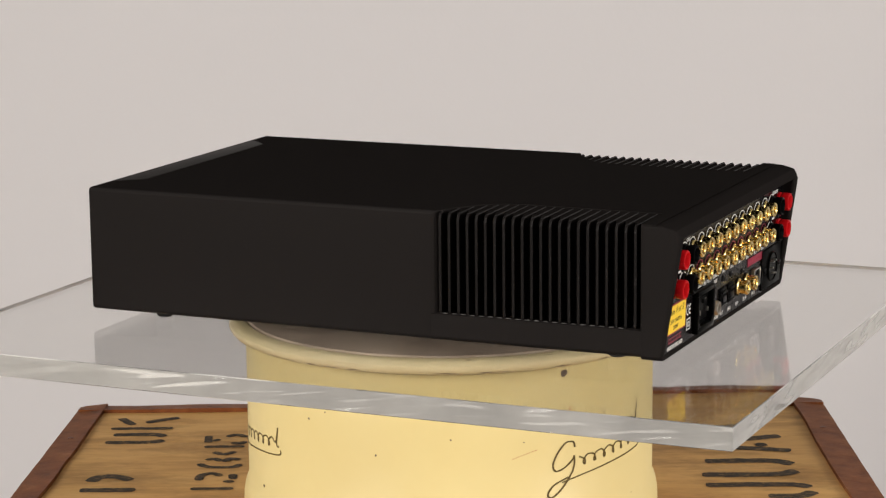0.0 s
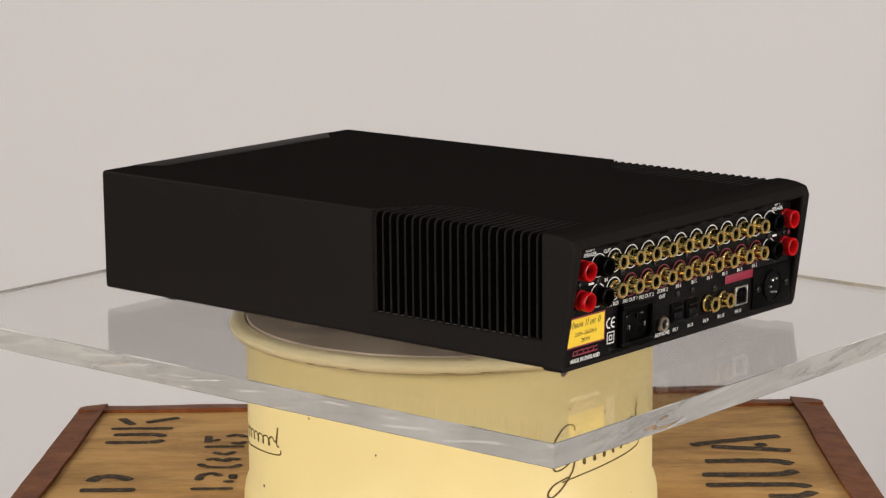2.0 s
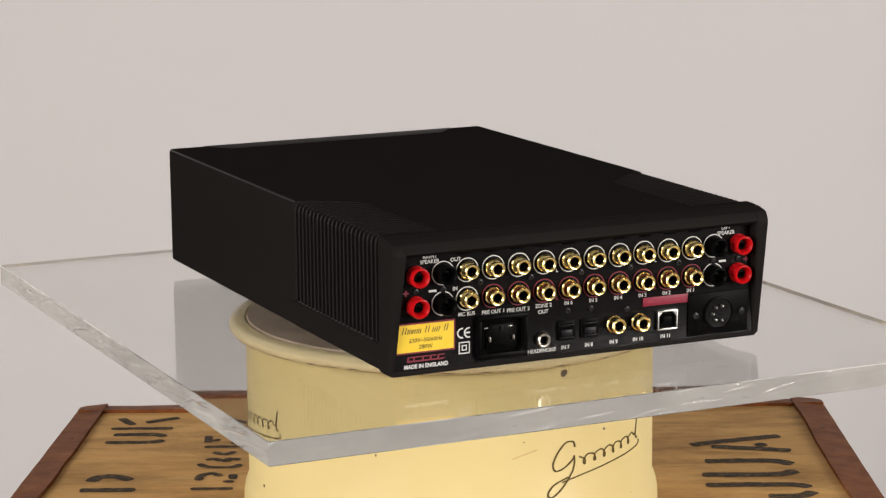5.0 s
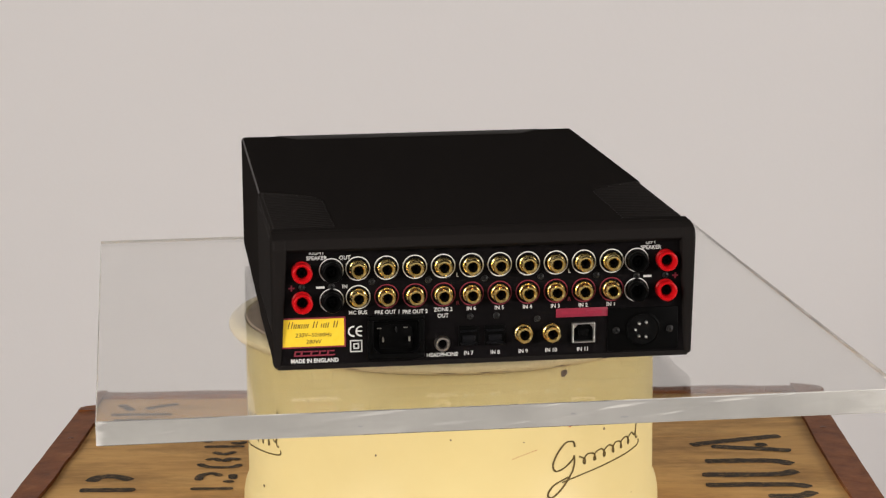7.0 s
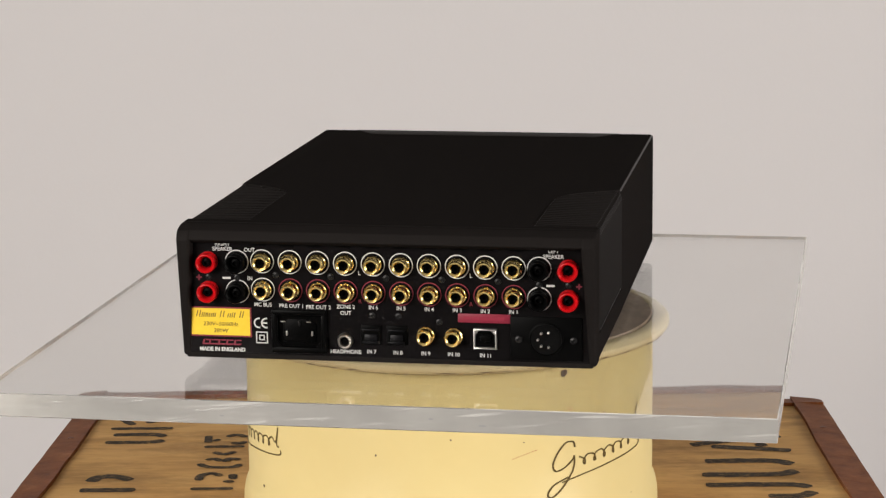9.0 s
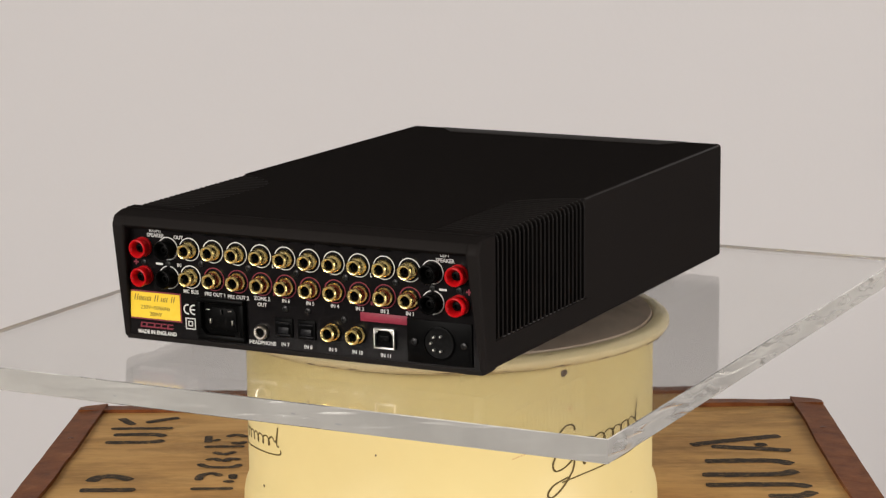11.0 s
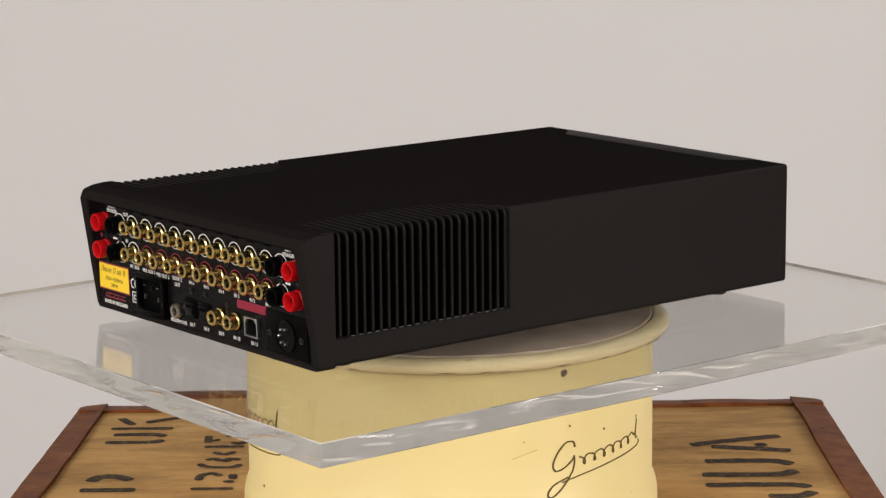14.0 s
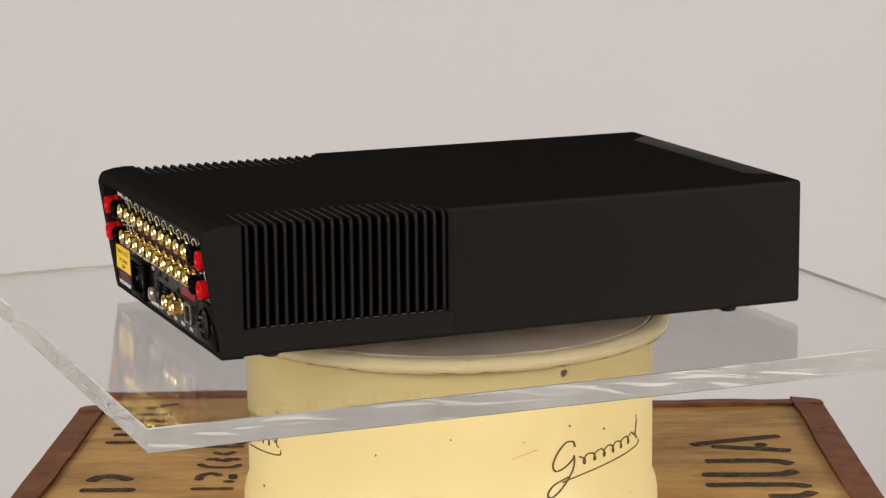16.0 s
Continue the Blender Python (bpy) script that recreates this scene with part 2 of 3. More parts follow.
def prism(poly, axis, a0, a1, bev=0.0, bm=None, segments=2, slot=-1):
    """A polygon in the plane across axis, drawn out from a0 to a1; x: (y, z), y: (x, z), z: (x, y)."""
    one = bmesh.new()

    def at(p, a):
        return {"x": (a, p[0], p[1]), "y": (p[0], a, p[1]), "z": (p[0], p[1], a)}[axis]
    low, high = [one.verts.new(at(p, a0)) for p in poly], [one.verts.new(at(p, a1)) for p in poly]
    one.faces.new(low)
    one.faces.new(high[::-1])
    for i in range(len(poly)):
        j = (i + 1) % len(poly)
        one.faces.new((low[i], low[j], high[j], high[i]))
    bmesh.ops.recalc_face_normals(one, faces=one.faces)
    bevel(one, one.edges, bev, segments, slot)
    return merge(bm, one)


def lathe(profile, segs=24, bm=None, start=0.0):
    """Turns (radius, height) round z."""
    one = bmesh.new()
    rings = []
    for r, h in profile:
        if r < 1e-7:
            rings.append([one.verts.new((0, 0, h))])
        else:
            rings.append([one.verts.new((r * math.cos(start + 2 * math.pi * i / segs), r * math.sin(start + 2 * math.pi * i / segs), h)) for i in range(segs)])
    for a, b in zip(rings, rings[1:]):
        for i in range(segs):
            j = (i + 1) % segs
            if len(a) == 1 and len(b) == 1:
                continue
            if len(a) == 1:
                one.faces.new((a[0], b[i], b[j]))
            elif len(b) == 1:
                one.faces.new((a[i], a[j], b[0]))
            else:
                one.faces.new((a[i], a[j], b[j], b[i]))
    return merge(bm, one)


def words(text, size, depth=0.00012, shear=0.0, bold=0.0):
    cu = bpy.data.curves.new("text", "FONT")
    cu.body, cu.size, cu.extrude, cu.shear, cu.offset = text, size, depth, shear, bold
    cu.align_x, cu.align_y, cu.resolution_u = "CENTER", "CENTER", 3
    ob = bpy.data.objects.new("text", cu)
    me = bpy.data.meshes.new_from_object(ob)
    bpy.data.objects.remove(ob)
    return me


def rear(x, z, y=0.0):
    """A place on the amplifier's back: local z points out of the panel."""
    return pose(x, slope(z) - y, z + 0.0003 + (z - 0.006) * 0.005, 92, 0, 0)


def slope(z):
    """The back panel leans out towards its top."""
    return PANEL_Y - (z - 0.006) * 0.035


# ---- the setting ----
def setting():
    tagged(part("floor", box(-2.6, 2.6, -3.2, 1.42, -0.05, 0.0), FLOOR), "plain grey studio floor under the wooden crate", "floor", kind="structure")
    tagged(part("wall_north", box(-2.6, 2.6, 1.42, 1.54, 0, 2.6), WALL), "plain off-white painted wall behind the display", "wall", kind="structure")
    tagged(part("wall_south", box(-2.6, 2.6, -3.32, -3.2, 0, 2.6), WALL), "plain off-white painted studio wall", "wall", kind="structure")
    tagged(part("wall_west", box(-2.72, -2.6, -3.32, 1.54, 0, 2.6), WALL), "plain off-white painted studio wall", "wall", kind="structure")
    tagged(part("wall_east", box(2.6, 2.72, -3.32, 1.54, 0, 2.6), WALL), "plain off-white painted studio wall", "wall", kind="structure")
    tagged(part("ceiling", box(-2.72, 2.72, -3.32, 1.54, 2.6, 2.7), CEILING), "unseen ceiling, kept grey so less light falls on the amplifier", "ceiling", kind="structure")


setting()


# ---- crate ----
# stencil letters as brush strokes: across, up
STENCIL = {
    "U": (((0.0, 1.0), (0.0, 0.25), (0.25, 0.02)), ((1.0, 0.92), (1.0, 0.25), (0.72, 0.03))),
    "K": (((0.0, 1.0), (0.0, 0.02)), ((1.0, 0.92), (0.35, 0.68)), ((0.55, 0.48), (0.85, 0.2), (1.0, -0.02))),
    "P": (((0.0, 1.08), (0.0, 0.02)), ((0.62, 0.94), (0.95, 0.84), (1.0, 0.5), (0.72, 0.2))),
    "1": (((0.5, 1.0), (0.5, 0.0)),),
    "2": (((0.25, 0.88), (0.75, 0.86), (1.0, 0.62), (0.72, 0.36)), ((0.12, 0.28), (0.1, 0.02)), ((0.35, 0.06), (0.9, 0.1))),
    "6": (((0.85, 0.86), (1.0, 0.66), (0.7, 0.48)), ((0.45, 1.0), (0.1, 0.82), (0.0, 0.5), (0.05, 0.12), (0.35, 0.0)), ((0.65, 0.42), (1.0, 0.28), (0.85, 0.02))),
    "4": (((0.95, 1.0), (0.95, 0.0)), ((0.3, 0.72), (0.05, 0.45), (0.35, 0.18))),
    "5": (((0.2, 0.92), (0.9, 0.96)), ((0.35, 0.78), (0.55, 0.66)), ((0.8, 0.5), (1.0, 0.25), (0.75, 0.0)), ((0.2, 0.32), (0.05, 0.12), (0.3, 0.0))),
    "J": (((1.0, 1.0), (1.0, 0.25), (0.9, 0.05), (0.72, -0.04)), ((0.0, 0.42), (0.0, 0.1), (0.35, -0.05))),
    "A": (((0.42, 1.0), (0.62, 0.72), (1.0, 0.04)), ((0.32, 0.80), (0.2, 0.5), (0.0, 0.0)), ((0.38, 0.34), (0.42, 0.22))),
}


def brush(points, width, z=0.0004):
    """A flat stroke of ink with uneven edges through points of the lid."""
    ext = [points[0]] + list(points) + [points[-1]]
    pts = []
    for i in range(1, len(ext) - 2):
        p0, p1, p2, p3 = (Vector(q) for q in ext[i - 1:i + 3])
        n = max(4, int((p2 - p1).length / 0.0012))
        for k in range(n):
            t = k / n
            pts.append(0.5 * ((2 * p1) + (p2 - p0) * t + (2 * p0 - 5 * p1 + 4 * p2 - p3) * t * t + (3 * p1 - p0 - 3 * p2 + p3) * t ** 3))
    pts.append(Vector(points[-1]))
    bm = bmesh.new()
    pairs = []
    for i, p in enumerate(pts):
        d = (pts[min(i + 1, len(pts) - 1)] - pts[max(i - 1, 0)])
        if d.length < 1e-9:
            continue
        d.normalize()
        end = min(i, len(pts) - 1 - i)
        round_off = 0.55 + 0.45 * min(1.0, end / 2.0)
        sides = []
        for s in (-1, 1):
            rough = 1 + 0.16 * noise.noise((p.x * 420 + s * 9, p.y * 420, 3.0)) + 0.14 * noise.noise((p.x * 110, p.y * 110 + s * 5, 8.0))
            w = width / 2 * round_off * rough
            sides.append(bm.verts.new((p.x - d.y * s * w, p.y + d.x * s * w, z)))
        pairs.append(sides)
    for a, b in zip(pairs, pairs[1:]):
        bm.faces.new((a[0], b[0], b[1], a[1]))
    return bm


def crate():
    top = BASE - 0.125
    thing = tagged(new("wooden_crate"), "raw wooden tea chest with brown metal edging and black stencilled letters", "crate")
    thing.location = (0, 0, top)
    thing.empty_display_size = 0.1
    # plan of the lid: it widens a little towards its front
    bl, br, fr, fl = (-0.2485, 0.2445), (0.2495, 0.2465), (0.2560, -0.2400), (-0.2740, -0.2440)

    def inset(p, d):
        return (p[0] - math.copysign(d, p[0]), p[1] - math.copysign(d, p[1]))
    def edge_x(y, a, b):
        return a[0] + (b[0] - a[0]) * (y - a[1]) / (b[1] - a[1])
    seams = [-0.2400, -0.1220, -0.0020, 0.1555, 0.2405]
    for y0, y1 in zip(seams, seams[1:]):
        y0, y1 = y0 + 0.0003, y1 - 0.0003
        quad = [(edge_x(y0, fl, bl) + 0.004, y0), (edge_x(y0, fr, br) - 0.004, y0), (edge_x(y1, fr, br) - 0.004, y1), (edge_x(y1, fl, bl) + 0.004, y1)]
        part("plank", prism(quad, "z", -0.010, 0.0002 * random.random()), WOOD, thing, "raw softwood lid board with stains")
    for name, a, b in (("side_panel", fl, fr), ("side_panel", fr, br), ("side_panel", br, bl), ("side_panel", bl, fl)):
        a, b = inset(a, 0.004), inset(b, 0.004)
        d = Vector((b[0] - a[0], b[1] - a[1])).normalized()
        n = Vector((-d.y, d.x)) * 0.009
        part(name, prism([a, b, (b[0] + n.x, b[1] + n.y), (a[0] + n.x, a[1] + n.y)], "z", -0.600, -0.0102), WOOD, thing)
    # edging: an angle strip along each edge of the lid
    for a, b, wide in ((fl, fr, 0.0165), (fr, br, 0.0195), (br, bl, 0.0165), (bl, fl, 0.0180)):
        d = Vector((b[0] - a[0], b[1] - a[1]))
        length = d.length
        d.normalize()
        n = Vector((-d.y, d.x))
        bm = bmesh.new()
        rows = []
        for s in [0.0, 0.004] + [length * i / 26 for i in range(1, 26)] + [length - 0.004, length]:
            cut = 0.004 if s in (0.0, length) else 0.0
            q = Vector(a) + d * s
            wob = 0.0007 * noise.noise((q.x * 30, q.y * 30, 1.0))
            inner = wide + 0.0012 * noise.noise((q.x * 22, q.y * 22, 7.0))
            low = 0.026
            prof = [(cut, -low), (cut, 0.0012 + wob), (inner, 0.0028 + wob), (inner, 0.0002)]
            rows.append([bm.verts.new((q.x + n.x * o, q.y + n.y * o, h)) for o, h in prof])
        for r0, r1 in zip(rows, rows[1:]):
            for k in range(3):
                bm.faces.new((r0[k], r1[k], r1[k + 1], r0[k + 1]))
        strip = part("edge_strip", bm, TRIM, thing, "worn brown metal edge strip")
        for i in range(3):
            q = Vector(a) + d * (length * (i + 0.5) / 3 + random.uniform(-0.01, 0.01)) + n * (wide * 0.55)
            part("nail", lathe([(0.0021, 0), (0.0017, 0.0008), (0, 0.0011)], 10), NAIL, strip, at=pose(q.x, q.y, 0.0019))
    for p in (bl, br, fr, fl):
        sx, sy = math.copysign(1, p[0]), math.copysign(1, p[1])
        bm = box(*sorted((p[0], p[0] - sx * 0.03)), *sorted((p[1] + sy * 0.002, p[1] - sy * 0.0015)), -0.599, -0.0265)
        box(*sorted((p[0] + sx * 0.002, p[0] - sx * 0.0015)), *sorted((p[1] - sy * 0.002, p[1] - sy * 0.03)), -0.599, -0.0265, bm=bm)
        part("corner_strip", bm, TRIM, thing)
    # stencils, all reading from the front of the lid towards its back
    for text, base, start, high, wide, thick in (("U", -0.1830, 0.1530, 0.0375, 0.0185, 0.0072), ("K", -0.1800, 0.1870, 0.0410, 0.0265, 0.0062), ("P", -0.1875, 0.0450, 0.0315, 0.0290, 0.0085),
                                                 ("1", -0.1300, 0.0440, 0.0255, 0.0040, 0.0056), ("2", -0.1300, 0.0590, 0.0255, 0.0200, 0.0052), ("6", -0.1300, 0.0925, 0.0255, 0.0195, 0.0052),
                                                 ("4", -0.1305, 0.1215, 0.0255, 0.0200, 0.0052), ("5", -0.1310, 0.1460, 0.0255, 0.0230, 0.0052),
                                                 ("J", 0.2110, 0.0200, 0.0590, 0.0240, 0.0090), ("U", 0.2110, 0.0660, 0.0590, 0.0300, 0.0095), ("A", 0.2130, 0.1190, 0.0610, 0.0350, 0.0085)):
        letter = None
        for line in STENCIL[text]:
            pts = [(base - v * high, start + u * wide) for u, v in line]
            bm = brush(pts, thick)
            letter = part("stencil_stroke", bm, INK, letter, at=None) if letter else part("stencil_letter", bm, INK, thing, "black brushed stencil letter")
    return thing


crate()


# ---- drum ----
DRUM_R = 0.1158


def on_drum(ang, z, lift=0.0002):
    a = radians(ang)
    return Vector(((DRUM_R + lift) * math.sin(a), -(DRUM_R + lift) * math.cos(a), z))


def stroke(points, width, per=8):
    """A flat painted stroke on the drum through (degrees, height) points; the width swells a little along it."""
    pts = []
    ext = [points[0]] + list(points) + [points[-1]]
    for i in range(1, len(ext) - 2):
        p0, p1, p2, p3 = (Vector(q) for q in ext[i - 1:i + 3])
        for k in range(per):
            t = k / per
            pts.append(0.5 * ((2 * p1) + (p2 - p0) * t + (2 * p0 - 5 * p1 + 4 * p2 - p3) * t * t + (3 * p1 - p0 - 3 * p2 + p3) * t ** 3))
    pts.append(Vector(points[-1]))
    per_deg = DRUM_R * math.pi / 180
    bm = bmesh.new()
    pairs = []
    for i, p in enumerate(pts):
        q, r = pts[max(i - 1, 0)], pts[min(i + 1, len(pts) - 1)]
        d = Vector(((r.x - q.x) * per_deg, r.y - q.y))
        if d.length < 1e-9:
            continue
        d.normalize()
        w = width * (0.75 + 0.35 * abs(d.y)) / 2
        n = Vector((-d.y * w / per_deg, d.x * w))
        lift = 0.00018 + 0.00004 * (i % 7) / 7
        pairs.append((bm.verts.new(on_drum(p.x + n.x, p.y + n.y, lift)), bm.verts.new(on_drum(p.x - n.x, p.y - n.y, lift))))
    for a, b in zip(pairs, pairs[1:]):
        bm.faces.new((a[0], b[0], b[1], a[1]))
    return bm


def drum():
    thing = tagged(new("tin_drum"), "chipped cream enamelled round tin with dark painted flourishes", "drum")
    thing.location = (0, 0, BASE)
    body = [(0, -0.1245), (0.1160, -0.1245), (0.1184, -0.1225), (0.1191, -0.118), (0.1188, -0.110), (0.1181, -0.1055), (0.1172, -0.1025), (DRUM_R, -0.100),
            (DRUM_R, -0.060), (DRUM_R, -0.0255), (DRUM_R - 0.001, -0.0250)]
    part("body", lathe(body, 128), CREAM, thing, "cream enamelled tin wall")
    rim = [(DRUM_R - 0.001, -0.0252), (0.1180, -0.0250), (0.1222, -0.0246), (0.1240, -0.0236), (0.1251, -0.0216), (0.1250, -0.0197), (0.1234, -0.0179),
           (0.1205, -0.0170), (0.1165, -0.0169), (0.1150, -0.0185), (0.0, -0.0185)]
    part("lid", lathe(rim, 128), RIM, thing, "cream lid with a worn rolled rim")
    part("seam", lathe([(DRUM_R, -0.0264), (DRUM_R + 0.0005, -0.0262), (DRUM_R + 0.0005, -0.0254), (DRUM_R, -0.0252)], 128), SEAM, thing, "dark seam line under the rim")
    rnd = random.Random(11)
    for i in range(40):
        low = i % 3
        a0, width = rnd.uniform(-100, 100), rnd.uniform(0.4, 7.0 if low else 2.2)
        r, z, h = (0.12485, -0.0227, rnd.uniform(0.00012, 0.0003)) if low else (rnd.uniform(0.1195, 0.1235), -0.0168, 0.0003)
        bm = bmesh.new()
        pairs = []
        for k in range(7):
            a = radians(a0 + width * k / 6)
            w = h * (0.25 + math.sin(math.pi * k / 6)) * rnd.uniform(0.6, 1.2)
            if low:
                pairs.append([bm.verts.new(((r + 0.0003) * math.sin(a), -(r + 0.0003) * math.cos(a), z + s * w - 0.0004)) for s in (-1, 1)])
            else:
                pairs.append([bm.verts.new(((r + s * w) * math.sin(a), -(r + s * w) * math.cos(a), z - 0.55 * max(0, r + s * w - 0.1205) + 0.00025)) for s in (-1, 1)])
        for p, q in zip(pairs, pairs[1:]):
            bm.faces.new((p[0], q[0], q[1], p[1]))
        part("paint_chip", bm, CHIP, thing)
    part("felt_disc", lathe([(0, -0.0184), (0.1146, -0.0184), (0.1152, -0.0176), (0.1146, -0.0163), (0, -0.0163)], 96), MAT, thing, "grey-brown felt disc under the acrylic sheet")
    # flourish: a tall loop, a run of low loops and an underline, three times round
    for turn in (0.0, -117.2, 122.0):
        head = [(35.2, -0.0622), (34.6, -0.0592), (32.2, -0.0590), (29.6, -0.0640), (28.2, -0.0700), (29.0, -0.0738), (31.6, -0.0728), (34.4, -0.0690),
                (35.0, -0.0672), (34.6, -0.0745), (31.2, -0.0835), (28.0, -0.0880), (26.6, -0.0862), (28.4, -0.0815), (33.0, -0.0782)]
        part("flourish", stroke([(a + turn, z) for a, z in head], 0.0011), LOGOINK, thing)
        run = []
        for i in range(27):
            u = i / 26
            ph = u * 6 * 2 * math.pi
            run.append((36.6 + 22.8 * u + 1.15 * math.sin(ph) + turn, -0.0706 + 0.0040 * u + 0.0026 * math.cos(ph)))
        run += [(61.4 + turn, -0.0660), (62.6 + turn, -0.0575), (61.9 + turn, -0.0672), (63.2 + turn, -0.0680)]
        part("flourish", stroke(run, 0.0010), LOGOINK, thing)
        line = [(31.0, -0.0806), (38.0, -0.0782), (48.0, -0.0758), (57.0, -0.0742), (62.6, -0.0728), (64.0, -0.0712), (63.6, -0.0698)]
        part("underline", stroke([(a + turn, z) for a, z in line], 0.0010), LOGOINK, thing)
    rnd = random.Random(5)
    spots = [(31.7, -0.0298, 0.0021, CHIP), (33.5, -0.050, 0.0009, SCRATCH), (0.1, -0.052, 0.0006, CHIP), (-63.5, -0.0946, 0.0010, CHIP), (62.2, -0.056, 0.0008, CHIP),
             (46, -0.056, 0.0008, CHIP), (12, -0.099, 0.0008, CHIP), (-41, -0.047, 0.0007, CHIP), (24, -0.096, 0.0007, CHIP), (-20, -0.062, 0.0006, CHIP)]
    for i in range(11):
        spots.append((rnd.uniform(-80, 80), rnd.uniform(-0.115, -0.035), rnd.uniform(0.0002, 0.0005), CHIP))
    for ang, z, r, mat in spots:
        bm = bmesh.new()
        ring = [bm.verts.new(on_drum(ang + math.degrees(r / DRUM_R) * math.cos(a) * k, z + r * math.sin(a) * k, 0.00025))
                for a, k in ((i * math.pi / 5, rnd.uniform(0.7, 1.15)) for i in range(10))]
        bm.faces.new(ring)
        part("paint_chip", bm, mat, thing)
    for k in range(9):
        a0 = 16.5 + k * 0.78
        z0 = -0.0642 + k * 0.00042
        part("scratch", stroke([(a0, z0), (a0 + rnd.uniform(0.25, 0.6), z0 + 0.0003)], 0.0004, 3), SCRATCH, thing)
    return thing


drum()


# ---- acrylic sheet ----
def sheet():
    outline = [(-0.1980, -0.2305), (0.1950, -0.2305), (0.1950, 0.2350), (-0.1980, 0.2350)]
    bm = bmesh.new()
    low, high = [bm.verts.new((*p, -0.016)) for p in outline], [bm.verts.new((*p, -0.004)) for p in outline]
    bm.faces.new(low[::-1])
    bm.faces.new(high)
    for k in range(4):
        n = (k + 1) % 4
        bm.faces.new((low[k], low[n], high[n], high[k])).material_index = 1
    bevel(bm, [e for e in bm.edges if abs(e.verts[0].co.z - e.verts[1].co.z) < 1e-6], 0.0004, 1)
    for f in bm.faces:
        f.normal_update()
        if 0.2 < abs(f.normal.z) < 0.9:
            f.material_index = 2
    me = finish(bm)
    for mat in (ACRYLIC, EDGE, ARRIS):
        me.materials.append(mat)
    ob = part("acrylic_sheet", me, None)
    ob.location = (0, 0, BASE)
    ob.visible_shadow = False
    tagged(ob, "thick clear acrylic sheet with sawn, scuffed edges, lying on the tin", "sheet")
    rnd = random.Random(3)
    for x, y, w in ((-0.073, -0.2308, 0.0026), (0.055, -0.2308, 0.0042), (0.030, -0.2308, 0.0028)):
        bm = bmesh.new()
        z = -0.0105 + rnd.uniform(-0.002, 0.002)
        ring = [bm.verts.new((x + w / 2 * math.cos(a) * rnd.uniform(0.7, 1.1), y, z + 0.0005 * math.sin(a) * rnd.uniform(0.5, 1.2))) for a in (i * math.pi / 6 for i in range(12))]
        bm.faces.new(ring)
        part("scuff", bm, SCUFF, ob, "grey scuff")
    for x, y, r in ((-0.165, 0.06, 0.0035), (-0.17, -0.12, 0.0012), (0.15, -0.16, 0.001), (-0.150, -0.155, 0.001)):
        part("scuff", lathe([(r, -0.0039), (r * 0.75, -0.0038)], 16), SCUFF, ob, "grey scuff")
    return ob


SHEET = sheet()

# ---- amplifier ----
PANEL_Y = -0.1652
TOP, BOTTOM = 0.0712, 0.0025
HALF_F, HALF_R, CORE = 0.1045, 0.1064, 0.0985
FIN0, FIN1 = -0.1535, -0.0410


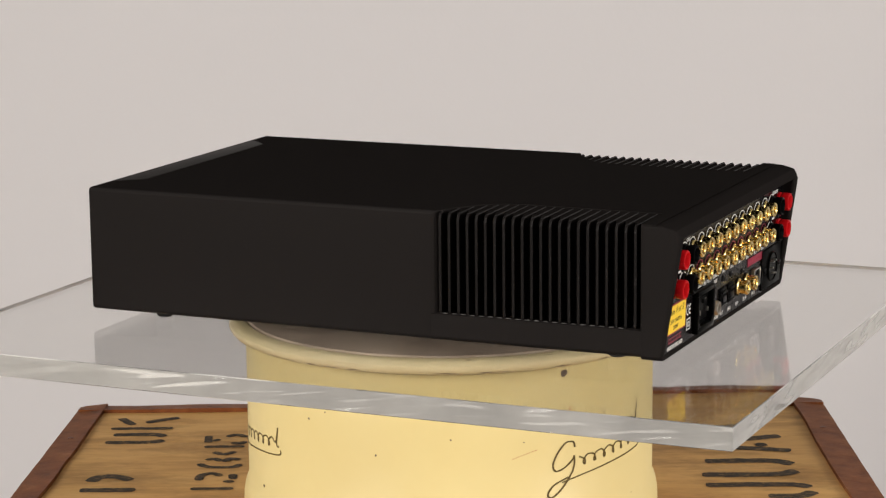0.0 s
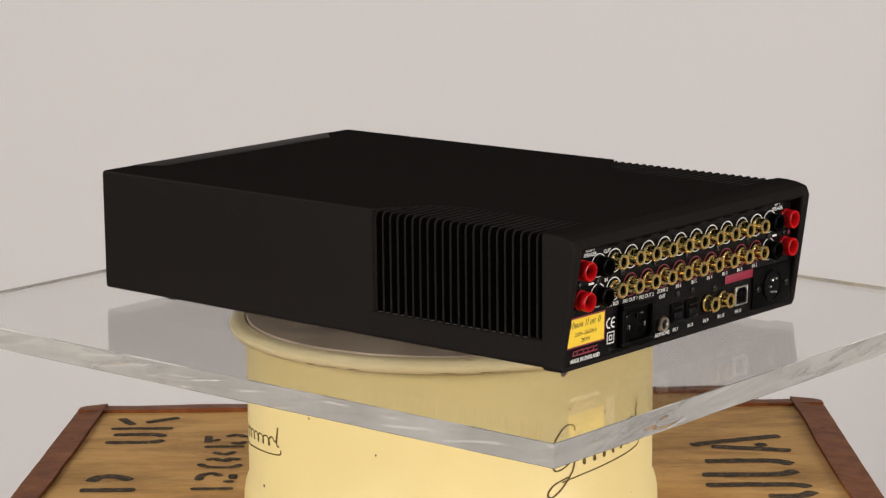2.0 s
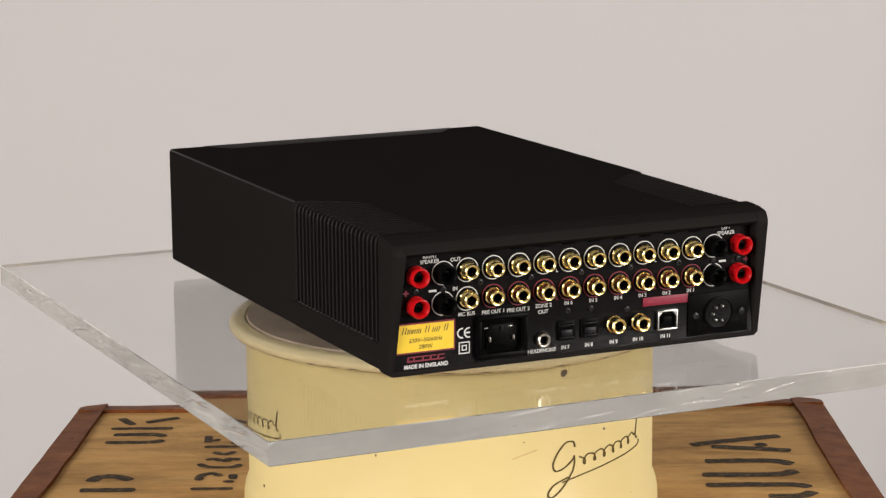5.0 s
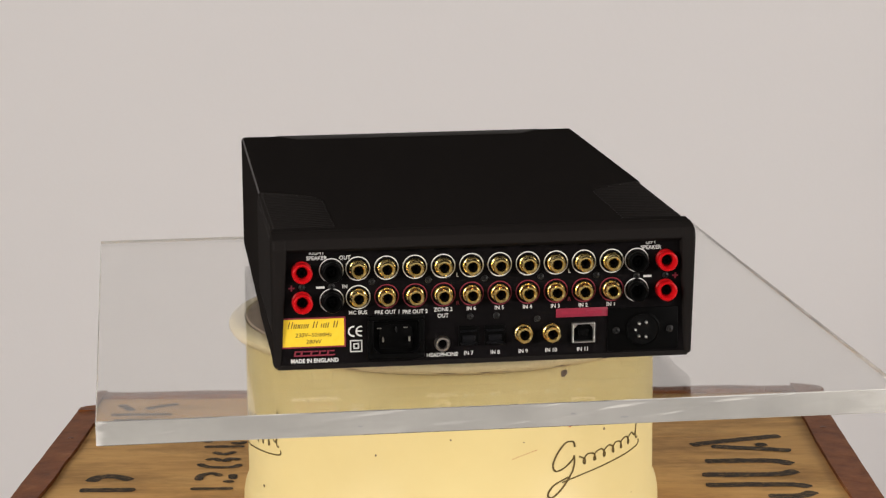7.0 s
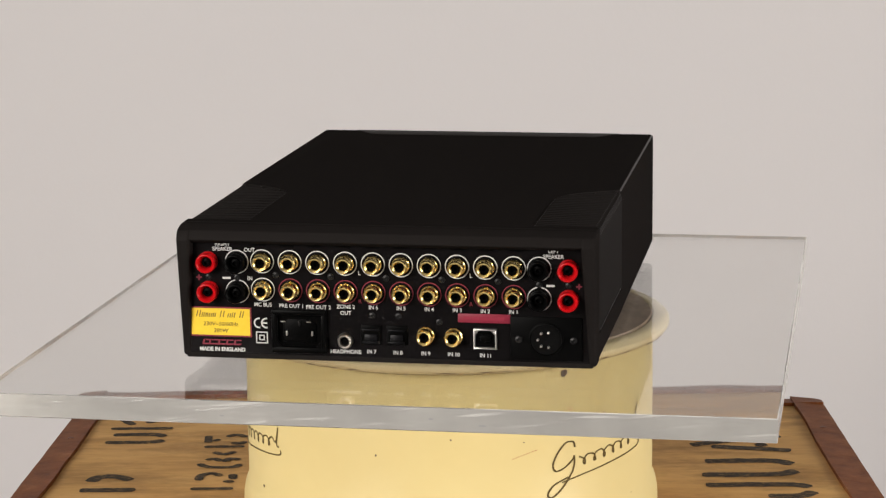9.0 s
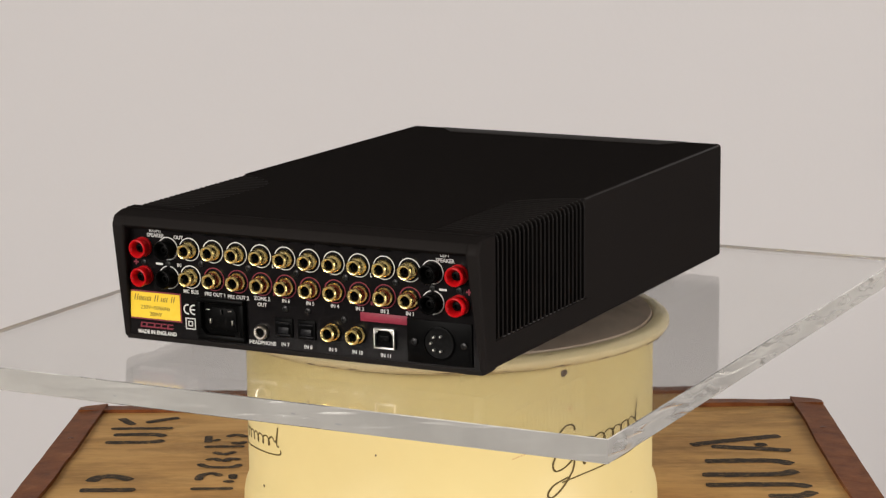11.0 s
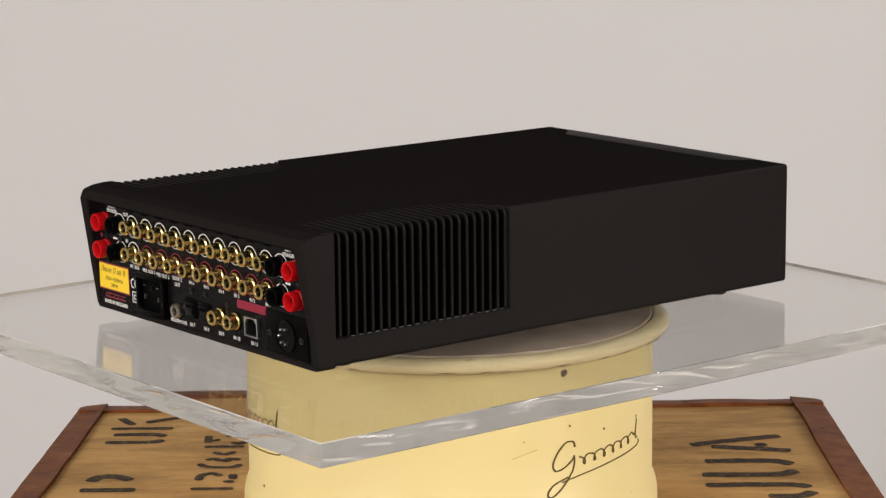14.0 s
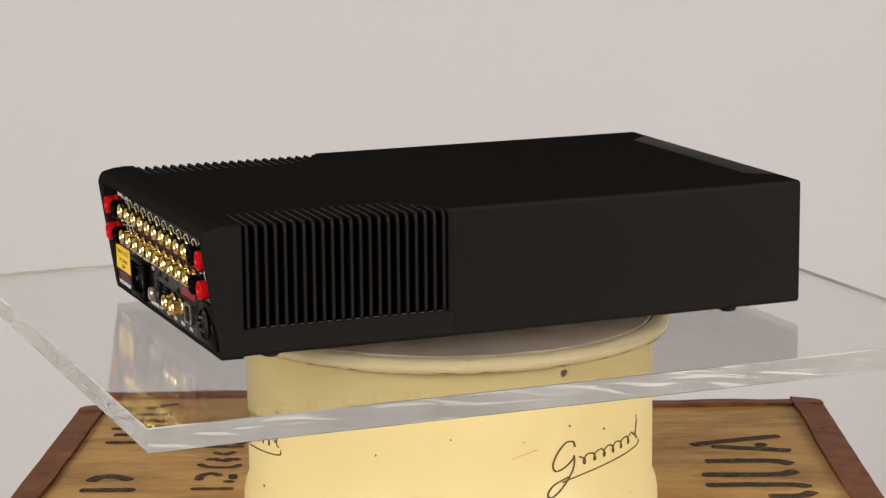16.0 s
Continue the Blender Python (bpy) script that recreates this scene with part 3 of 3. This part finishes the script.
def amplifier():
    thing = tagged(new("amplifier"), "black metal amplifier with finned sides and gold rear sockets", "amplifier")
    thing.location = (0, 0, BASE)
    # body: sides flare out just before the fins; the lid's edge swings in behind the first fins
    def inner(y):
        u = min(max((FIN1 - y) / 0.034, 0.0), 1.0)
        return 0.1055 - 0.0335 * (1 - (1 - u) ** 2.2)
    right = [(HALF_F, 0.1700), (0.1058, FIN1)]
    right += [(inner(FIN1 - d), FIN1 - d) for d in (0.002, 0.005, 0.009, 0.014, 0.020, 0.027, 0.036)] + [(inner(-1.0), FIN0), (HALF_R - 0.0012, FIN0 - 0.0002), (HALF_R - 0.0012, -0.1612)]
    plan = [(CX + x, y) for x, y in right] + [(CX - x, y) for x, y in right[::-1]]
    bm = prism(plan, "z", BOTTOM, TOP)
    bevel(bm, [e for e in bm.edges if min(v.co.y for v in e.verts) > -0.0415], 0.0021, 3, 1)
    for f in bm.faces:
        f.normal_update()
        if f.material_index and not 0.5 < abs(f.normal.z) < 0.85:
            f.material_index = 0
    # core behind the fins, with sloping shoulders
    shoulder = [(CX - CORE, 0.0165), (CX - CORE, 0.0654), (CX - 0.0950, 0.0700), (CX - 0.0705, 0.0709), (CX + 0.0705, 0.0709), (CX + 0.0950, 0.0700), (CX + CORE, 0.0654), (CX + CORE, 0.0165)]
    prism(shoulder, "y", FIN0 - 0.004, FIN1 + 0.004, bm=bm)
    prism([(CX + x, z) for x, z in ((-HALF_R + 0.0022, BOTTOM + 0.0001), (-HALF_R + 0.0008, BOTTOM + 0.0008), (-HALF_R + 0.0002, BOTTOM + 0.0021), (-HALF_R + 0.0002, 0.0164), (-HALF_R + 0.0016, 0.0172), (HALF_R - 0.0016, 0.0172), (HALF_R - 0.0002, 0.0164), (HALF_R - 0.0002, BOTTOM + 0.0021), (HALF_R - 0.0008, BOTTOM + 0.0008), (HALF_R - 0.0022, BOTTOM + 0.0001))],
          "y", FIN0 - 0.003, FIN1 + 0.003, bm=bm)
    # rear hood: two cheeks and the overhanging top
    cheek = [(-0.1655, 0.0022), (-0.1746, 0.0640), (-0.1724, 0.0690), (-0.1650, TOP - 0.0003), (FIN0, TOP - 0.0003), (FIN0, 0.0022)]
    for s in (-1, 1):
        one = prism(cheek, "x", *sorted((CX + s * HALF_R, CX + s * 0.1026)), 0.0014)
        for v in one.verts:
            if s * (v.co.x - CX) < 0.1044:
                v.co.x -= s * 0.0034 * (v.co.z / 0.064)
        merge(bm, one)
    hood = [(-0.1741, 0.0640), (-0.1720, 0.0688), (-0.1648, TOP - 0.0001), (-0.1613, TOP - 0.0001), (-0.1613, 0.060), (-0.1625, 0.0612), (-0.1700, 0.0618)]
    prism(hood, "x", CX - 0.1045, CX + 0.1045, 0.0008, bm)
    box(CX - 0.1045, CX + 0.1045, -0.1655, FIN0, 0.0014, 0.0040, 0.0004, bm)
    part("case", bm, (CASE, LIT_EDGE), thing, "black powder-coated metal case", smooth=14)
    part("top_inlay", prism([(CX - 0.0830, 0.1672), (CX - 0.0700, 0.1525), (CX + 0.0700, 0.1525), (CX + 0.0830, 0.1672)], "z", TOP - 0.002, TOP + 0.0004, 0.0003), INLAY, thing, "dark grey strip let into the top")
    # fins: thin upright blades that bend over the shoulder and die out at the lid's edge
    count, thick = 22, 0.0014
    pitch = (FIN1 - FIN0) / count
    meshes = {}
    for i in range(count):
        y = FIN0 + pitch * (i + 0.5)
        reach = round(inner(y) - 0.0006, 5)
        for s in (-1, 1):
            if (s, reach) not in meshes:
                t = (HALF_R - reach) / 0.036
                fin = [(CORE - 0.001, 0.0170), (HALF_R - 0.0010, 0.0170), (HALF_R, 0.0182), (HALF_R, 0.0669), (HALF_R - 0.0007, 0.0694), (HALF_R - 0.0024, 0.0706),
                       (reach + 0.002 if t > 0.2 else HALF_R - 0.0034, 0.0706 + 0.0005 * t), (min(reach, HALF_R - 0.0040), 0.0690), (0.0930, 0.0630), (CORE - 0.001, 0.0590)]
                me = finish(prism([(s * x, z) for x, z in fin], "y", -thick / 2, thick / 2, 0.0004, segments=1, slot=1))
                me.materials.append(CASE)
                me.materials.append(LIT_EDGE)
                meshes[(s, reach)] = me
            part("fin", meshes[(s, reach)], CASE, thing, at=pose(CX, y, 0))
    # thin grey strips in the fin gaps paint the light caught on the ledge
    for s in (-1, 1):
        bm = bmesh.new()
        for i in range(1, count - 1):
            y = FIN0 + pitch * (i + 1)
            box(*sorted((CX + s * (HALF_R - 0.0012), CX + s * (HALF_R - 0.0004))), y - 0.0013, y + 0.0013, 0.0170, 0.01735, bm=bm)
        part("ledge_glints", bm, LEDGE_GLINT, thing, "grey strips for the glints along the ledge under the fins")
    for x, y in ((-0.084, 0.137), (0.078, 0.137), (-0.083, -0.132), (0.077, -0.132)):
        part("foot", lathe([(0, -0.0042), (0.0034, -0.0042), (0.0048, -0.0032), (0.0052, 0.0030), (0, 0.0030)], 20), RUBBER, thing, "round black rubber foot", at=pose(x, y, 0))
    for x in (-0.101, 0.094):
        part("bottom_screw", lathe([(0, 0.0006), (0.0026, 0.0008), (0.0032, 0.0018), (0.0032, 0.0030), (0, 0.0030)], 16), RUBBER, thing, at=pose(x, -0.159, 0))

    # back panel
    panel = part("rear_panel", prism([(slope(0.0036), 0.0036), (slope(0.0630), 0.0630), (slope(0.0630) + 0.003, 0.0630), (slope(0.0036) + 0.003, 0.0036)], "x", CX - 0.1040, CX + 0.1040), PANEL, thing, "black printed back panel")
    for i in range(10):
        x = -0.0687 + i * 0.01458
        part("vent_slot", box(-0.0036, 0.0036, -0.0006, 0.0006, 0, 0.00035, 0.0001), CAVITY, panel, at=rear(x, 0.0603))

    def ink(text, x, z, size=0.00285, mat=WHITEINK, shear=0.0, bold=0.00003, squeeze=1.0):
        me = words(text, size, 0.00006, shear, bold)
        me.transform(Matrix.Diagonal((squeeze, 1, 1, 1)))
        part("lettering", me, mat, panel, at=rear(x, z, 0.0001))
    for text, x, z in (("RIGHT", -0.0875, 0.0604), ("SPEAKER", -0.0876, 0.0578), ("OUT", -0.0735, 0.0576), ("IN", -0.0737, 0.0429), ("MC BUS", -0.0673, 0.0294), ("PRE OUT 1", -0.0525, 0.0291),
                       ("PRE OUT 2", -0.0386, 0.0288), ("ZONE 2", -0.0244, 0.0294), ("OUT", -0.0245, 0.0262), ("IN 6", -0.0102, 0.0294), ("IN 5", 0.0040, 0.0293), ("IN 4", 0.0183, 0.0292),
                       ("IN 3", 0.0326, 0.0291), ("IN 2", 0.0468, 0.0290), ("IN 1", 0.0611, 0.0290), ("HEADPHONE", -0.0250, 0.0061), ("IN 7", -0.0116, 0.0064), ("IN 8", 0.0019, 0.0063),
                       ("IN 9", 0.0162, 0.0063), ("IN 10", 0.0305, 0.0063), ("IN 11", 0.0468, 0.0062), ("LEFT", 0.0813, 0.0604), ("SPEAKER", 0.0813, 0.0576), ("L", -0.0171, 0.0469), ("L", 0.0397, 0.0469)):
        ink(text, x, z, squeeze=0.94)
    ink("MADE IN ENGLAND", -0.0893, 0.0055, 0.0029, bold=0.00008, squeeze=0.92)
    for x in (-0.0170, 0.0397):
        ink("R", x, 0.0324, mat=REDINK)
    for x, z in ((-0.1003, 0.0429), (0.0940, 0.0428)):
        bm = box(-0.0015, 0.0015, -0.0004, 0.0004, 0, 0.0001)
        box(-0.0004, 0.0004, -0.0015, 0.0015, 0, 0.00011, bm=bm)
        part("plus_sign", bm, REDINK, panel, at=rear(x, z))
    for x in (-0.0859, 0.0797):
        part("minus_sign", box(-0.0021, 0.0021, -0.00055, 0.00055, 0, 0.0001), WHITEINK, panel, at=rear(x, 0.0429))
    for x, bar in ((-0.0697, False), (-0.0659, True)):
        bm = bmesh.new()
        rows = []
        for k in range(15):
            a = radians(90 + 180 * k / 14)
            rows.append([bm.verts.new((r * math.cos(a), r * math.sin(a), 0.0001)) for r in (0.0020, 0.0028)])
        for p, q in zip(rows, rows[1:]):
            bm.faces.new((p[0], q[0], q[1], p[1]))
        for z in (-0.0024, 0.0024) + ((0.0,) if bar else ()):
            box(-0.0021 if not z else 0.0, 0.0005, z - 0.0004, z + 0.0004, 0.00002, 0.0001, bm=bm)
        part("conformity_mark", bm, WHITEINK, panel, at=rear(x, 0.0199))
    for r in (0.0031, 0.00145):
        bm = bmesh.new()
        for k in range(4):
            one = box(-r, r, r - 0.0006, r, 0, 0.0001)
            bmesh.ops.rotate(one, verts=one.verts, cent=(0, 0, 0), matrix=Matrix.Rotation(k * math.pi / 2, 3, "Z"))
            merge(bm, one)
        part("square_mark", bm, WHITEINK, panel, at=rear(-0.0684, 0.0123))
    # maker's mark: plain slanted shapes
    for i, (w, sh) in enumerate(((0.0034, 0.3), (0.0052, 0.8), (0.0036, 0.3), (0.0034, 0.0), (0.0034, 0.3))):
        x = -0.0975 + i * 0.0041
        bm = bmesh.new()
        prism([(-w / 2 - 0.0006, -0.0014), (w / 2 - 0.0006, -0.0014), (w / 2 + 0.0006, -0.0007), (w / 2 - 0.0004, -0.0006), (-w / 2 + 0.0004, -0.0007), (-w / 2 + 0.0010, 0.0014), (-w / 2, 0.0014)], "z", 0, 0.0001, bm=bm)
        prism([(-w / 2 + 0.0012, 0.0008), (w / 2, 0.0008), (w / 2 + 0.0008 * sh, 0.0014), (-w / 2 + 0.0012, 0.0014)], "z", 0, 0.0001, bm=bm)
        part("makers_mark", bm, REDINK, panel, at=rear(x, 0.0093))
    # rating label
    label = part("rating_label", box(-0.0162, 0.0162, -0.0078, 0.0078, 0, 0.00012), REDINK, thing, "yellow rating label with a dark red border", at=rear(-0.0898, 0.0200, 0.0001))
    part("label_face", box(-0.0154, 0.0154, -0.0070, 0.0070, 0.00012, 0.0002), LABEL, label, "yellow printed face")
    for x, w, h in ((-0.0118, 0.0020, 0.0034), (-0.0093, 0.0014, 0.0024), (-0.0074, 0.0012, 0.0022), (-0.0054, 0.0016, 0.0022), (-0.0034, 0.0014, 0.0022), (0.0006, 0.0020, 0.0034),
                    (0.0044, 0.0016, 0.0022), (0.0066, 0.0016, 0.0026), (0.0108, 0.0018, 0.0034)):
        lean = 0.25 * h
        for x0, wide in ((x - w / 2, 0.00045), (x + w / 2 - 0.00045, 0.00045)):
            part("print_bar", prism([(x0, 0.0024), (x0 + wide, 0.0024), (x0 + wide + lean, 0.0024 + h), (x0 + lean, 0.0024 + h)], "z", 0.0002, 0.00026), LABELINK, label)
    for text, z, size in (("230V~50/60Hz", -0.0012, 0.0030), ("280W", -0.0047, 0.0030)):
        part("print_line", words(text, size, 0.00004, 0.15), LABELINK, label, at=pose(0, z, 0.00024))
    # faded tape strip
    tape = part("tape_strip", box(-0.0133, 0.0133, -0.0023, 0.0023, 0, 0.0003, 0.0001), TAPE, thing, "crimson tape strip with faded print", at=rear(0.0462, 0.0254, 0.0001))
    for i in range(5):
        part("print_bar", box(-0.0105 + i * 0.0043, -0.0070 + i * 0.0043, -0.0008, 0.0008, 0.0003, 0.00036), TAPEINK, tape)

    # phono sockets
    gold = finish(lathe([(0.0046, 0), (0.0046, 0.0010), (0.0043, 0.0014), (0.0040, 0.0016), (0.0039, 0.0020), (0.0039, 0.0051), (0.0041, 0.0053), (0.0041, 0.0059), (0.0036, 0.0066),
                         (0.0030, 0.0065), (0.0025, 0.0059), (0.0024, 0.0051), (0.0024, 0.0008)], 24), 30)
    core = finish(lathe([(0.0023, 0.0006), (0.0023, 0.0040), (0.0012, 0.0042), (0.0011, 0.0020), (0, 0.0020)], 16), 30)
    ring = finish(lathe([(0.0062, 0.0), (0.0062, 0.00012), (0.0057, 0.00012), (0.0057, 0.0)], 40))
    washer = finish(lathe([(0.0052, 0.0), (0.0052, 0.0004), (0.0040, 0.0006)], 24), 30)
    ring2 = ring.copy()
    for me, mat in ((gold, GOLD), (core, CAVITY), (ring, WHITEINK), (ring2, REDINK), (washer, BLACK)):
        me.materials.append(mat)

    def phono(x, z, rim=None):
        ob = part("phono_socket", gold, GOLD, thing, "gold-plated phono socket", at=rear(x, z))
        part("insulator", core, CAVITY, ob)
        part("washer", washer, BLACK, ob)
        if rim:
            part("printed_ring", rim, None, ob)
    for i in range(10):
        x = -0.0671 + i * 0.01427
        phono(x, 0.0519 - 0.00006 * i, ring)
        phono(x, 0.0373 - 0.00006 * i, ring2 if i else ring)
    phono(0.0163, 0.0158)
    phono(0.0306, 0.0156)

    # loudspeaker posts
    post = finish(lathe([(0.0052, 0), (0.0052, 0.0014), (0.0046, 0.0018), (0.0046, 0.0024), (0.0050, 0.0028), (0.0051, 0.0062), (0.0048, 0.0069), (0.0043, 0.0071), (0.0038, 0.0066),
                         (0.0032, 0.0050), (0.0027, 0.0030), (0.0025, 0.0008), (0, 0.0008)], 26), 30)
    for name, mat, xs in (("red_post", RED, (-0.0952, 0.0889)), ("black_post", BLACK, (-0.0803, 0.0741))):
        me = post.copy()
        me.materials.append(mat)
        for x in xs:
            for z in (0.0514, 0.0361):
                ob = part(name, me, mat, thing, "red plastic speaker post" if mat is RED else "black plastic speaker post", at=rear(x, z))
                part("contact", lathe([(0.0023, 0.0010), (0.0023, 0.0036), (0.0012, 0.0040), (0.0010, 0.0024), (0, 0.0024)], 16), BLACK, ob)
                if mat is BLACK:
                    part("printed_ring", ring, None, ob)
    # screws
    head = finish(lathe([(0.0017, 0), (0.0016, 0.0006), (0.0008, 0.0009), (0.0007, 0.0004), (0, 0.0004)], 12), 30)
    head.materials.append(DARKSTEEL)
    for x, z in ((-0.0602, 0.0449), (-0.0318, 0.0448), (-0.0034, 0.0447), (0.0250, 0.0446), (0.0534, 0.0444), (-0.0108, 0.0253), (0.0026, 0.0253), (0.0234, 0.0228),
                 (-0.0952, 0.0432), (-0.0803, 0.0432), (0.0741, 0.0432), (0.0889, 0.0432)):
        part("screw", head, DARKSTEEL, thing, at=rear(x, z))

    # mains inlet
    inlet = part("mains_inlet", box(-0.0142, 0.0142, -0.0114, -0.0080, 0, 0.0036, 0.0010), BLACK, thing, "black mains inlet with three pins", at=rear(-0.0484, 0.0166))
    part("shroud", box(-0.0142, 0.0142, 0.0086, 0.0114, 0, 0.0036, 0.0010), BLACK, inlet)
    for s in (-1, 1):
        part("shroud", box(*sorted((s * 0.0142, s * 0.0114)), -0.0090, 0.0090, 0, 0.0035, 0.0008), BLACK, inlet)
        part("corner", prism([(s * 0.0116, -0.0082), (s * 0.0116, -0.0050), (s * 0.0084, -0.0082)], "z", 0, 0.0034), BLACK, inlet)
    part("cavity", box(-0.0120, 0.0120, -0.0092, 0.0092, 0, 0.0002), CAVITY, inlet)
    part("insert", prism([(-0.0085, -0.0060), (0.0085, -0.0060), (0.0085, 0.0036), (0.0060, 0.0060), (-0.0060, 0.0060), (-0.0085, 0.0036)], "z", 0.0001, 0.0008, 0.0003), BLACK, inlet)
    for x, y in ((-0.0066, -0.0012), (0.0066, -0.0012), (0, 0.0040)):
        part("pin", box(x - 0.0004, x + 0.0004, y - 0.0012, y + 0.0012, 0.0006, 0.0022, 0.0002), DARKSTEEL if x == 0 else NICKEL, inlet)
    for x in (-0.0085, 0.0048):
        part("contact", box(x - 0.0011, x + 0.0011, 0.0044, 0.0049, 0.0008, 0.0013, 0.0001), NICKEL, inlet)
    # headphone socket
    jack = part("headphone_socket", lathe([(0.0041, 0), (0.0041, 0.0010), (0.0038, 0.0026), (0.0034, 0.0031), (0.0026, 0.0030), (0.0022, 0.0022), (0.0021, 0.0006)], 24), NICKEL, thing, "nickel headphone socket", at=rear(-0.0250, 0.0121))
    part("hole", lathe([(0.0022, 0.0008), (0, 0.0008)], 16), CAVITY, jack)
    # optical sockets
    for x in (-0.0116, 0.0017):
        opt = part("optical_socket", box(-0.0052, 0.0052, -0.0050, 0.0050, 0, 0.0010, 0.0003), BLACK, thing, "black optical socket with a flap", at=rear(x, 0.0155))
        part("recess", box(-0.0036, 0.0036, -0.0034, 0.0036, 0.001, 0.0012), CAVITY, opt)
        part("flap", prism([(-0.0028, 0.0012), (0.0004, 0.0012), (0.0004, 0.0016), (-0.0028, 0.0020)], "x", -0.0032, 0.0032, 0.0002), SHINY, opt)
        for z in (0.0022, -0.0042):
            part("lip", box(-0.0042, 0.0042, z, z + 0.0009, 0.001, 0.0020, 0.0002), SHINY, opt)
    # computer socket
    usb = part("usb_socket", box(-0.0059, 0.0059, 0.0044, 0.0052, 0, 0.0022, 0.0002), STEEL, thing, "steel-framed square data socket", at=rear(0.0468, 0.0152))
    part("frame", box(-0.0059, 0.0059, -0.0052, -0.0044, 0, 0.0022, 0.0002), STEEL, usb)
    for s in (-1, 1):
        part("frame", box(*sorted((s * 0.0059, s * 0.0050)), -0.0045, 0.0045, 0, 0.0022, 0.0002), STEEL, usb)
        part("corner", prism([(s * 0.0050, 0.0045), (s * 0.0050, 0.0020), (s * 0.0030, 0.0045)], "z", 0, 0.0020), STEEL, usb)
    part("cavity", box(-0.0050, 0.0050, -0.0045, 0.0045, 0, 0.0002), CAVITY, usb)
    part("tongue", box(-0.0026, 0.0026, -0.0015, 0.0018, 0, 0.0016, 0.0003), BLACK, usb)
    # five-pin socket on its plate
    plate = part("power_link_plate", box(-0.0181, 0.0181, -0.0112, 0.0112, 0, 0.0010, 0.0004), BLACK, thing, "black plate with a round five-pin socket", at=rear(0.0775, 0.0158))
    part("socket_wall", lathe([(0.0088, 0.0014), (0.0087, 0.0020), (0.0081, 0.0022), (0.0078, 0.0014)], 32), BLACK, plate)
    part("socket_floor", lathe([(0.0079, 0.0015), (0, 0.0015)], 28), SHADE, plate)
    for k in range(5):
        a = radians(70 + k * 55)
        part("pin", lathe([(0.0006, 0.0014), (0.0006, 0.0034), (0, 0.0039)], 10), STEEL, plate, at=pose(0.0040 * math.cos(a), 0.0040 * math.sin(a), 0))
    for x in (-0.0138, 0.0138):
        part("screw", head, DARKSTEEL, plate, at=pose(x, -0.0003, 0.0013) @ Matrix.Diagonal((1.1, 1.1, 1, 1)))
    return thing


AMP = amplifier()


# ---- what turns ----
def motions():
    turns = ((0.0, 66.14), (0.5, 62.02), (1.0, 57.91), (1.5, 53.73), (2.0, 49.54), (2.5, 45.42), (3.0, 41.39), (3.5, 37.38), (4.0, 33.29), (6.5, 11.73), (7.0, 7.35), (7.5, 3.03),
             (8.0, -1.25), (8.5, -5.49), (9.0, -9.72), (11.5, -30.66), (12.0, -34.83), (12.5, -38.99), (13.0, -43.18), (13.5, -47.34), (14.0, -51.46), (14.5, -55.55), (15.0, -59.64), (15.5, -63.81), (16.0, -68.09))
    rows = [(t, pose(0, 0, BASE, 0, 0, a)) for t, a in turns]
    walk(AMP, rows)
    walk(SHEET, rows)


motions()
